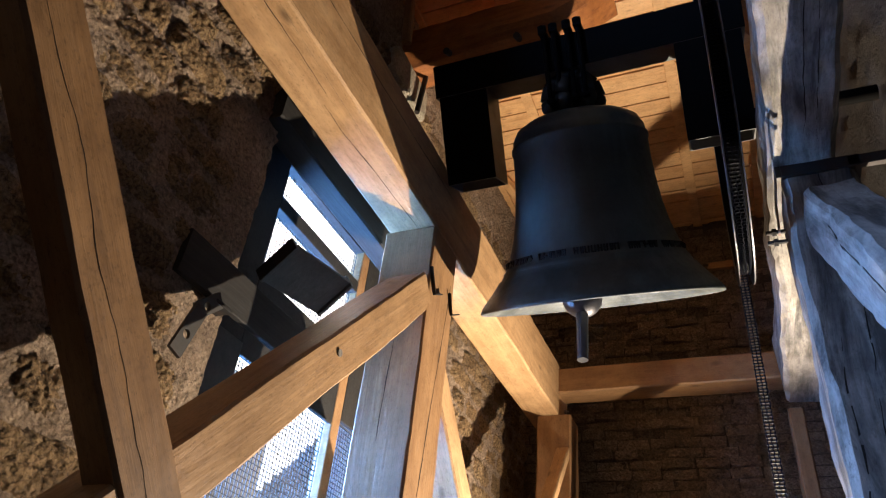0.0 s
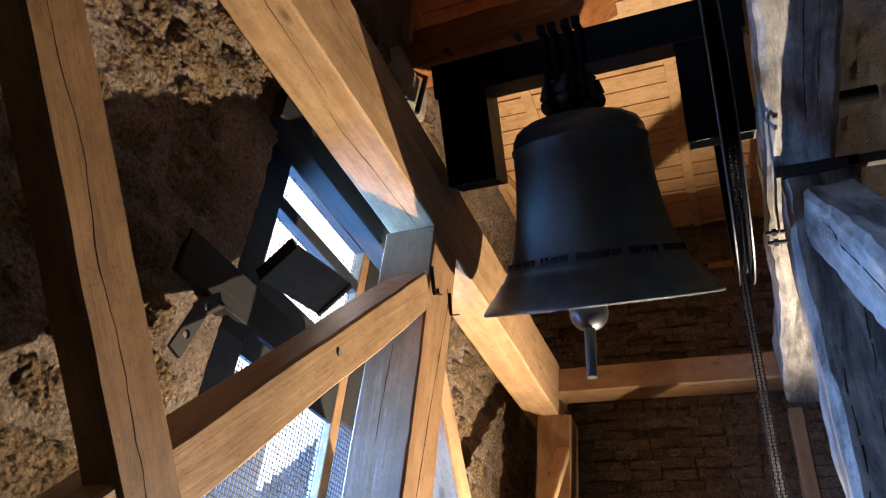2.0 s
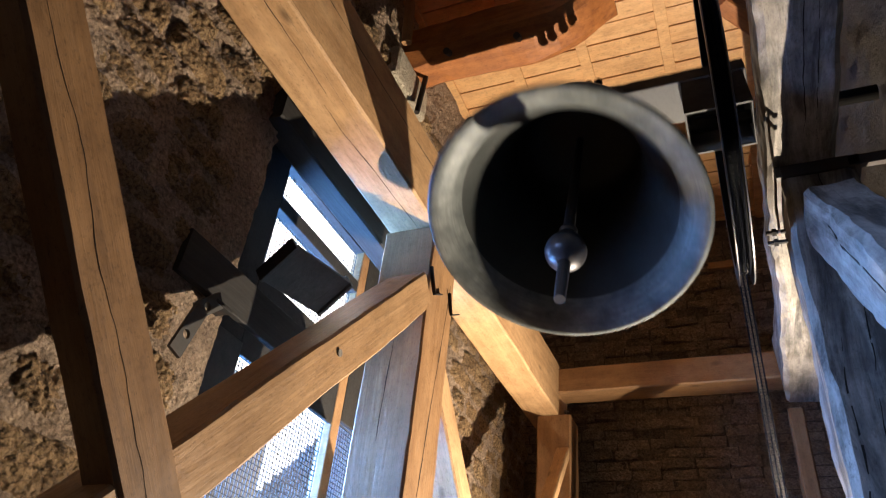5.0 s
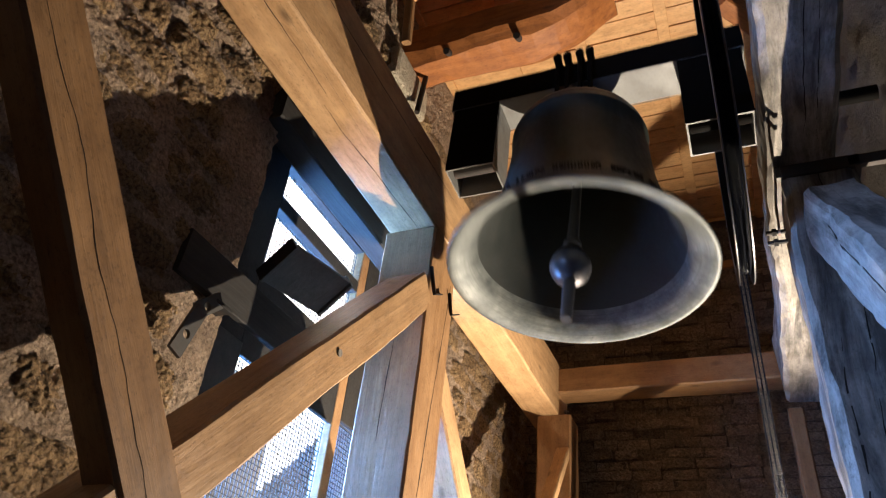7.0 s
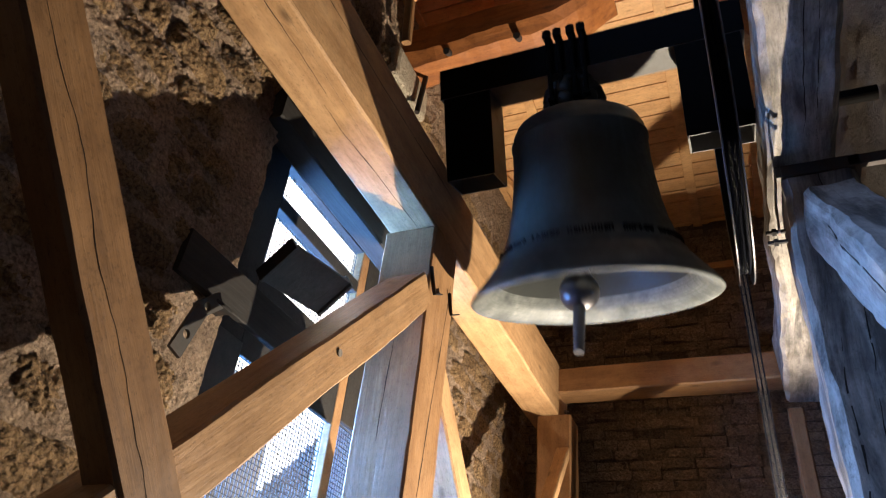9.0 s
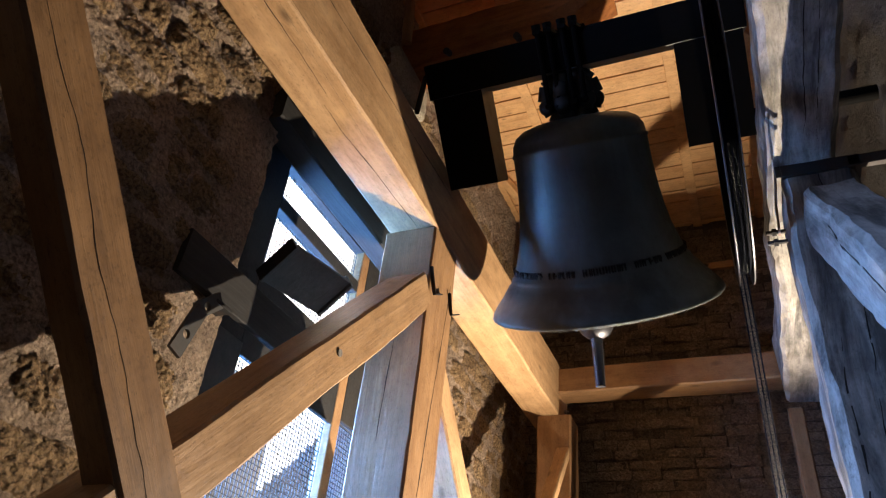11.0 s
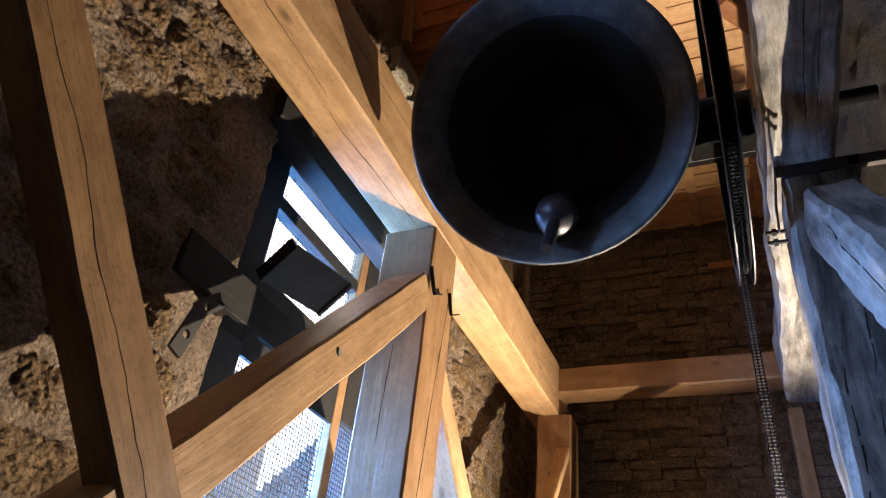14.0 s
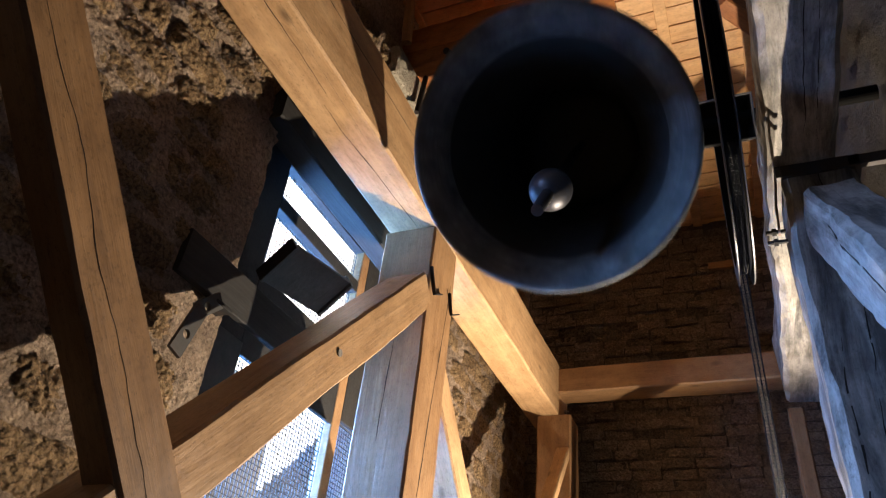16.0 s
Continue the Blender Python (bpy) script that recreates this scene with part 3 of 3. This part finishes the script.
for dx, name in ((-0.042, "flange"), (0.022, "flange")):
    bm = bmesh.new()
    lathe(bm, [(0.715, -0.003), (0.797, -0.003), (0.797, 0.003), (0.715, 0.003)], 96, True)
    part(name, bm, WHEEL_STEEL, wheel, m=Matrix.Translation((WX + dx, 0, 0)) @ turn)
bm = bmesh.new()
lathe(bm, [(0.712, -0.042), (0.72, -0.042), (0.72, 0.022), (0.712, 0.022)], 96, True)
part("rim_web", bm, BLACK_STEEL, wheel, m=Matrix.Translation((WX, 0, 0)) @ turn)
for name, a in (("spoke", (-0.714, -0.112, -0.03, 0.03)), ("spoke", (0.112, 0.714, -0.03, 0.03)), ("spoke", (-0.03, 0.03, 0.587, 0.714))):
    bm = bmesh.new()
    box(bm, WX - 0.012, WX + 0.012, *a, 0.002)
    part(name, bm, BLACK_STEEL, wheel)


def chain_link(bm, m, k):
    """One link of a two-strand roller chain: side plates and a bright pin."""
    for x in (-0.019, 0.0, 0.019):
        box(bm, x - 0.0025, x + 0.0025, -0.008, 0.008, -0.0112, 0.0112, 0, m @ Matrix.Translation((0.0015 if k % 2 else -0.0015, 0, 0)))
    old = len(bm.faces)
    bmesh.ops.create_cone(bm, cap_ends=True, segments=6, radius1=0.004, radius2=0.004, depth=0.046, matrix=m @ Matrix.Translation((0, 0, 0.0084)) @ Matrix.Rotation(radians(90), 4, "Y"))
    bm.faces.ensure_lookup_table()
    for f in bm.faces[old:]:
        f.material_index = 1


bm = bmesh.new()
count = 276
for k in range(count):
    chain_link(bm, Matrix.Rotation(2 * math.pi * k / count, 4, "X") @ Matrix.Translation((-0.01, 0.737, 0)), k)
tagged(part("wheel_chain", bm, [CHAIN, PIN], wheel, m=Matrix.Translation((WX, 0, 0))), kind="stuff")
bm = bmesh.new()
for k in range(189):
    chain_link(bm, Matrix.Translation((0, 0, -0.01676 * k)), k)
drive_chain = tagged(part("drive_chain", bm, [CHAIN, PIN]), "oiled two-strand steel roller chain hanging from the swing wheel", "chain")

# clapper, hung just below the axle
clapper = thing("clapper", pose(0, 0, -0.06), "forged iron clapper with a round ball", "")
clapper.parent = bell
bm = bmesh.new()
rod(bm, (0, 0, 0.15), (0, 0, -0.75), 0.019, 14, 0.027)
part("shaft", bm, CLAPPER, clapper, smooth=False)
bm = bmesh.new()
bmesh.ops.create_uvsphere(bm, u_segments=32, v_segments=20, radius=0.088, matrix=Matrix.Translation((0, 0, -0.86)))
lathe(bm, [(0.024, -0.70), (0.040, -0.705), (0.042, -0.728), (0.032, -0.735), (0.036, -0.752), (0.050, -0.758), (0.052, -0.775), (0.062, -0.79)], 24)
part("ball", bm, CLAPPER, clapper, smooth=True)
bm = bmesh.new()
rod(bm, (0, 0, -1.17), (0, 0, -0.92), 0.023, 16, 0.027)
part("flight", bm, CLAPPER, clapper)

# bearings on the two beams
for x, g in ((-1.40, 0), (0.43, 1)):
    b = thing("bearing_block", pose(x, AX.y, 4.126), "black cast iron bearing block on the beam", "bearing", "bearing blocks")
    bm = bmesh.new()
    box(bm, -0.06, 0.06, -0.14, 0.14, 0.0, 0.02, 0.004)
    box(bm, -0.05, 0.05, -0.075, 0.075, 0.02, 0.1, 0.015)
    part("housing", bm, IRON, b)
    for y in (-0.11, 0.11):
        bm = bmesh.new()
        rod(bm, (0, y, 0.02), (0, y, 0.045), 0.016, 6)
        part("bolt", bm, IRON, b)


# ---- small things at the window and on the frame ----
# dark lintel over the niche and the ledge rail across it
timber("lintel", (-1.735, 1.70, 3.90), (-1.735, 3.3, 3.90), 0.14, 0.26, (0, 0, 1), NEAR_BLACK, "near-black timber lintel over the window niche", "lintel", "", 41, chamfer=0.01)
timber("ledge_rail", (-1.715, 1.49, 2.92), (-1.715, 2.30, 2.92), 0.03, 0.175, (0, 0, 1), NEAR_BLACK, "dark wooden rail across the window niche", "rail", "", 42, chamfer=0.004, wobble=0.002)
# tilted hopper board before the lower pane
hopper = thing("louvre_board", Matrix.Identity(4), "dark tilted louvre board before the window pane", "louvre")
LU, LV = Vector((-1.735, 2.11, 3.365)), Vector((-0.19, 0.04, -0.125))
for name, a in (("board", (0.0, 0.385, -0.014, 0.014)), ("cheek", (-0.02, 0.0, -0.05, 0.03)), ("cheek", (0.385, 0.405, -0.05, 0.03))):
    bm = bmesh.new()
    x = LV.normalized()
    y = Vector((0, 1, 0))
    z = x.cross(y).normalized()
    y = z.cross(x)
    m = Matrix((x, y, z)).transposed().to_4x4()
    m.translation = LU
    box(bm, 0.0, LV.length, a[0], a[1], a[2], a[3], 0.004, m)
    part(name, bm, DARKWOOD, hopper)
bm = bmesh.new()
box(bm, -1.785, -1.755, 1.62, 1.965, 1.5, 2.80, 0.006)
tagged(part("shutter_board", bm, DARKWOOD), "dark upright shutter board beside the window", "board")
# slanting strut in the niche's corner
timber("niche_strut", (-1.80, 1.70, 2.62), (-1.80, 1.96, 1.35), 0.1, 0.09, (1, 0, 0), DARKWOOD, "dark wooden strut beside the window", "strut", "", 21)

# iron strap with a bolt hole on the stone wall
strap = thing("wall_iron", Matrix.Identity(4), "bent rusty iron strap with bolt holes on the wall", "iron strap")
def strap_plate(length, width, hole_at):
    """A flat bar along y with a round bolt hole."""
    bm = bmesh.new()
    hole = [(hole_at + 0.017 * math.cos(k * math.pi / 6), 0.017 * math.sin(k * math.pi / 6)) for k in range(12)]
    edges = []
    for pts in ([(0, -width / 2), (length, -width / 2), (length, width / 2), (0, width / 2)], hole):
        vs = [bm.verts.new((0, u, v)) for u, v in pts]
        edges += [bm.edges.new((vs[i], vs[(i + 1) % len(vs)])) for i in range(len(vs))]
    faces = [g for g in bmesh.ops.triangle_fill(bm, use_beauty=True, use_dissolve=False, edges=edges)["geom"] if isinstance(g, bmesh.types.BMFace)]
    ext = bmesh.ops.extrude_face_region(bm, geom=faces)
    bmesh.ops.translate(bm, verts=[g for g in ext["geom"] if isinstance(g, bmesh.types.BMVert)], vec=(0.014, 0, 0))
    return bm


part("strap_plate", strap_plate(0.20, 0.06, 0.12), ZINC, strap, m=pose(-1.665, 1.605, 2.735, 254, 0, 0))
part("strap_plate", strap_plate(0.15, 0.06, 0.06), ZINC, strap, m=pose(-1.666, 1.585, 2.715, 45, 0, 6))
bm = bmesh.new()
box(bm, -1.75, -1.66, 1.66, 1.76, 2.80, 2.815, 0.003)
part("strap_foot", bm, RUST, strap)


def cramp(top, heel, toe):
    """An iron cramp lying on the oak face: a flat bar with a turned foot, each point as (y, z)."""
    bm = bmesh.new()
    for p, q in ((top, heel), (heel, toe)):
        way = Vector((0, q[0] - p[0], q[1] - p[1]))
        m = pose(-1.264, p[0], p[1], math.degrees(math.atan2(way.z, way.y)))
        box(bm, -0.008, 0.010, -0.003, way.length + 0.003, -0.0035, 0.0035, 0.001, m)
    tagged(part("iron_cramp", bm, RUST), "small black iron cramp in the oak", "iron cramp", "iron cramps")


cramp((2.535, 3.45), (2.600, 3.335), (2.675, 3.378))
cramp((2.773, 3.44), (2.814, 3.341), (2.905, 3.394))

# iron band and bolts on the old east post
band = thing("iron_band", Matrix.Identity(4), "black iron band round the old oak post", "iron band")
for a in ((0.28, 0.303, 2.53, 2.85), (0.303, 0.575, 2.53, 2.552), (0.575, 0.598, 2.53, 2.85)):
    bm = bmesh.new()
    box(bm, a[0], a[1], a[2], a[3], 3.645, 3.705, 0.003)
    part("band_side", bm, IRON, band)
bm = bmesh.new()
box(bm, 0.55, 0.84, 2.53, 2.56, 3.65, 3.70, 0.003)
part("band_arm", bm, IRON, band)
bm = bmesh.new()
for z0, z1, x0, x1 in ((3.40, 3.52, 0.254, 0.262), (3.52, 3.62, 0.262, 0.276), (3.62, 3.70, 0.276, 0.288)):
    box(bm, -0.004, 0.004, 2.555, 2.60, 0.0, z1 - z0 + 0.004, 0.0, pose(x0, 0, z0, 0, math.degrees(math.atan2(x1 - x0, z1 - z0)), 0))
part("hanging_strap", bm, PALE_RUST, band, "thin rusty strap hanging from the band")
for z in (3.42, 3.37):
    bm = bmesh.new()
    rod(bm, (0.28, 2.60, z), (0.205, 2.60, z), 0.009, 8)
    rod(bm, (0.228, 2.60, z), (0.244, 2.60, z), 0.017, 6)
    tagged(part("bolt", bm, IRON), "iron bolt through the oak post", "bolt", "bolts in the old post")

# strut and lath by the log, corbel under it, short rafter in the corner
timber("roof_strut", (-1.60, 2.40, 5.78), (-1.63, 2.52, 5.22), 0.05, 0.06, (1, 0, 0), OAK, "small slanting oak strut under the ceiling", "strut", "", 31)
timber("lath", (-1.66, 2.45, 5.56), (-1.28, 2.45, 5.60), 0.03, 0.05, (0, 0, 1), PINE, "short pale pine lath under the ceiling", "lath", "", 32)
timber("rafter_end", (-1.66, 4.35, 5.70), (-1.52, 5.0, 5.70), 0.07, 0.09, (0, 0, 1), PINE, "short pine rafter end in the corner", "rafter", "", 33)
bm = bmesh.new()
rough = box(bm, -1.8, -1.655, 2.5, 2.97, 4.95, 5.21, 0.03)
tagged(part("corbel_stone", bm, PLASTER), "pale rough corbel stone under the log", "stone", "")


bm = bmesh.new()
rod(bm, (-1.62, 2.82, 5.24), (-1.63, 2.79, 4.86), 0.018, 8)
tagged(part("iron_bar", bm, RUST), "short dark iron bar before the corbel stone", "iron bar")
timber("rafter", (0.26, 3.16, 5.70), (0.62, 3.62, 5.70), 0.12, 0.12, (0, 0, 1), LOG, "reddish rafter under the boarded ceiling", "rafter", "", 34)


# ---- masonry, piece by piece ----
def stone_mesh(w, h, seed):
    """One rubble stone with a rough rounded face towards +x."""
    bm = bmesh.new()
    nu, nv = 26, 15
    grid = {}
    for i in range(nu + 1):
        for j in range(nv + 1):
            u, v = 2 * i / nu - 1, 2 * j / nv - 1
            edge = max(abs(u), abs(v))
            s = Vector((u * w * 4 + seed * 3.7, v * h * 4, seed * 1.3))
            x = 0.014 - 0.026 * max(0.0, edge - 0.5) ** 2 * 4 + noise.fractal(s * 1.5, 0.8, 2.2, 3) * 0.014 + noise.fractal(s * 7.0, 0.6, 2.2, 4) * 0.011
            jit = noise.noise(s * 2) * 0.014
            round_off = 1 - 0.10 * (abs(u) * abs(v)) ** 2
            grid[i, j] = bm.verts.new((x, u * w / 2 * round_off + jit, v * h / 2 * round_off - jit))
    for i in range(nu):
        for j in range(nv):
            bm.faces.new((grid[i, j], grid[i + 1, j], grid[i + 1, j + 1], grid[i, j + 1]))
    rim = [grid[i, 0] for i in range(nu)] + [grid[nu, j] for j in range(nv)] + [grid[i, nv] for i in range(nu, 0, -1)] + [grid[0, j] for j in range(nv, 0, -1)]
    back = [bm.verts.new((-0.07, p.co.y, p.co.z)) for p in rim]
    for i in range(len(rim)):
        j = (i + 1) % len(rim)
        bm.faces.new((rim[i], back[i], back[j], rim[j]))
    return bm


rng = random.Random(21)
z = 1.72
while z < 5.1:
    h = rng.uniform(0.125, 0.2)
    y = 0.1 + rng.uniform(0, 0.2)
    while y < 5.6:
        w = rng.uniform(0.2, 0.46)
        if not (NICHE[0] - w / 2 - 0.02 < y + w / 2 < NICHE[1] + w / 2 + 0.02 and z < NICHE[3] + 0.02):
            part("stone", stone_mesh(w - 0.034, h - 0.03, rng.uniform(0, 90)), STONE, wall_west, m=pose(WEST + rng.uniform(-0.02, 0.004), y + w / 2, z + h / 2, rng.uniform(-2, 2), 0, 0), smooth=True)
        y += w
    z += h

shapes = []
for k in range(12):
    bm = bmesh.new()
    long = (0.125, 0.118, 0.105, 0.12, 0.09, 0.11)[k % 6]
    for v in box(bm, -long, long, -0.03, 0.05, -0.035, 0.035, 0.0):
        v.co += Vector((rng.uniform(-1, 1), rng.uniform(-1, 1), rng.uniform(-1, 1))) * 0.009
    me = bpy.data.meshes.new("brick")
    bm.to_mesh(me)
    bm.free()
    me.materials.append(BRICK)
    shapes.append((long, me))
far = bmesh.new()
z = 1.2
while z < TOP - 0.04:
    x = WEST - 0.05 - rng.uniform(0, 0.2)
    while x < EAST:
        long, me = rng.choice(shapes)
        x += long + 0.007
        if rng.random() > 0.03:
            push, tilt = rng.uniform(-0.02, 0.016), rng.uniform(-2.0, 2.0)
            if -1.3 < x < 0.45 and z > 3.1:
                ob = new("brick", me)
                ob.parent = wall_north
                ob.matrix_basis = pose(x, NORTH - 0.005 + push, z + rng.uniform(-0.004, 0.004), 0, tilt, tilt)
            else:
                box(far, x - long, x + long, NORTH - 0.035 + push, NORTH + 0.05, z - 0.034, z + 0.034)
        x += long + 0.007
    z += 0.083
tagged(part("bricks", far, BRICK, wall_north), kind="stuff")


# ---- drying cracks, pegs and bolts in the timber ----
crack(bell_beam, (2.55, 0.01), (3.47, -0.03), ("z", -0.2125), 1, 0.004)
crack(bell_beam, (1.6, -0.05), (2.5, -0.03), ("z", -0.2125), 2, 0.004)
crack(bell_beam, (2.1, 0.045), (3.6, 0.085), ("y", -0.1335), 3, 0.004, 0.006)
crack(west_post, (2.3, 0.04), (3.5, -0.10), ("z", 0.1425), 4, 0.006, 0.006)
crack(west_post, (2.6, -0.02), (3.1, 0.0), ("y", 0.1525), 5, 0.004)
crack(near_brace, (2.0, -0.03), (3.75, -0.005), ("y", 0.06), 6, 0.0012, 0.03)
crack(east_beam, (1.9, -0.015), (3.25, 0.0), ("z", -0.222), 8, 0.006, 0.02)
crack(east_beam, (2.6, -0.06), (3.3, -0.05), ("z", -0.222), 9, 0.003, 0.02)
crack(east_post, (2.2, -0.03), (3.15, 0.05), ("y", 0.152), 10, 0.006, 0.02)
crack(east_post, (3.35, 0.03), (3.68, 0.005), ("y", 0.152), 11, 0.008, 0.02)
crack(east_post, (2.0, -0.10), (2.9, -0.07), ("y", 0.152), 12, 0.007, 0.02)
crack(east_brace, (2.4, 0.02), (3.4, 0.04), ("y", 0.108), 13, 0.006, 0.02)

# peg in the cross brace, bolts in the log and at the beam's end
bm = bmesh.new()
rod(bm, (-1.29, 1.908, 2.679), (-1.264, 1.908, 2.679), 0.014, 14)
tagged(part("oak_peg", bm, OAK_OLD), "round oak peg in the slanting brace", "peg")
for x, y in ((-1.40, 2.64), (-0.94, 2.66)):
    bm = bmesh.new()
    rod(bm, (x, y + 0.06, 5.24), (x, y, 5.20), 0.022, 12)
    tagged(part("iron_bolt", bm, IRON), "dark iron bolt sunk in the log", "bolt", "bolts in the log")
for z in (3.80, 3.95):
    bm = bmesh.new()
    rod(bm, (-1.29, 5.19, z), (-1.235, 5.19, z), 0.009, 8)
    rod(bm, (-1.268, 5.19, z), (-1.252, 5.19, z), 0.018, 6)
    tagged(part("iron_bolt", bm, BRIGHT_STEEL), "steel bolt through the beam end", "bolt", "bolts at the beam end")
# sawn piece let into the brick wall
bm = bmesh.new()
box(bm, -0.07, 0.17, 5.62, 5.76, 5.24, 5.31, 0.006)
tagged(part("wall_timber", bm, OAK), "short oak piece let into the brick wall", "timber")
timber("timber_brace", (-1.24, 5.02, 3.42), (-1.24, 4.3, 2.6), 0.07, 0.1, (1, 0, 0), OAK_PALE, "short oak knee brace under the beam end", "brace", FRAME, 15)


# ---- what moves ----
# turning points of the swing: seconds and degrees (positive: the mouth swings towards the eye)
TURNS = [(-1.0, 26), (0.04, -29), (1.08, 34), (2.19, -37), (3.22, 41), (4.29, -44.5), (5.35, 48), (6.4, -51), (7.53, 49.5), (8.60, -52.5), (9.66, 54), (10.76, -55.5), (11.87, 56), (12.93, -58), (14.07, 58), (15.16, -59.5), (16.22, 60)]
# the clapper's own lean against the plumb line
LEAN = [(0, 3), (0.5, 7), (0.8, 2.5), (1.0, 4), (1.2, 11), (1.4, 11.5), (1.6, 6), (1.8, -1), (2.0, -6), (2.2, -15), (2.4, -8), (2.6, 11.5), (2.8, 15), (3.0, 13), (3.2, 12.5), (3.5, 12), (3.6, 8), (3.8, -4), (4.0, -15), (4.2, -22), (4.35, -21), (4.55, -10), (4.75, 6), (4.95, 19), (5.15, 22), (5.35, 20), (5.6, 12), (5.8, -1), (6.0, -13), (6.2, -22), (6.4, -24), (6.55, -18), (6.7, -9), (6.9, 7.5), (7.0, 15.5), (7.1, 22.5), (7.3, 25), (7.5, 22.5), (7.8, 11.5), (8.0, -7), (8.2, -18), (8.4, -26), (8.6, -27), (8.8, -14), (9.0, 6), (9.2, 22), (9.35, 28), (9.5, 28), (9.66, 25), (9.85, 19), (10.05, 7), (10.25, -10), (10.5, -26), (10.75, -31), (10.95, -20), (11.1, -5), (11.3, 17.5), (11.5, 30.5), (11.6, 31), (11.8, 27), (12.0, 25.5), (12.2, 10.5), (12.4, -8), (12.5, -19), (12.6, -27), (12.8, -34), (13.0, -31), (13.15, -22), (13.3, -10), (13.5, 10.5), (13.6, 24), (13.7, 33), (13.9, 33), (14.0, 29), (14.2, 25), (14.4, 8.5), (14.5, 0), (14.6, -15), (14.7, -26), (14.8, -33), (15.0, -37), (15.2, -30), (15.4, -16), (15.5, -7), (15.6, 10), (15.8, 29.5), (15.9, 35.5), (16.0, 37)]


def swing(t):
    for (a, x), (b, y) in zip(TURNS, TURNS[1:]):
        if a <= t <= b:
            return (x + y) / 2 + (x - y) / 2 * math.cos(math.pi * (t - a) / (b - a))


def motions():
    times = [i / 10 for i in range(161)]
    lean = np.interp(times, [p[0] for p in LEAN], [p[1] for p in LEAN])
    walk(bell, [(t, pose(*AX, -swing(t))) for t in times])
    walk(clapper, [(t, pose(0, 0, -0.06, swing(t) - a)) for t, a in zip(times, lean)])
    walk(drive_chain, [(t, pose(AX.x + WX - 0.01, AX.y + 0.737, AX.z + 0.45 - 0.737 * radians(swing(t)))) for t in times])


motions()
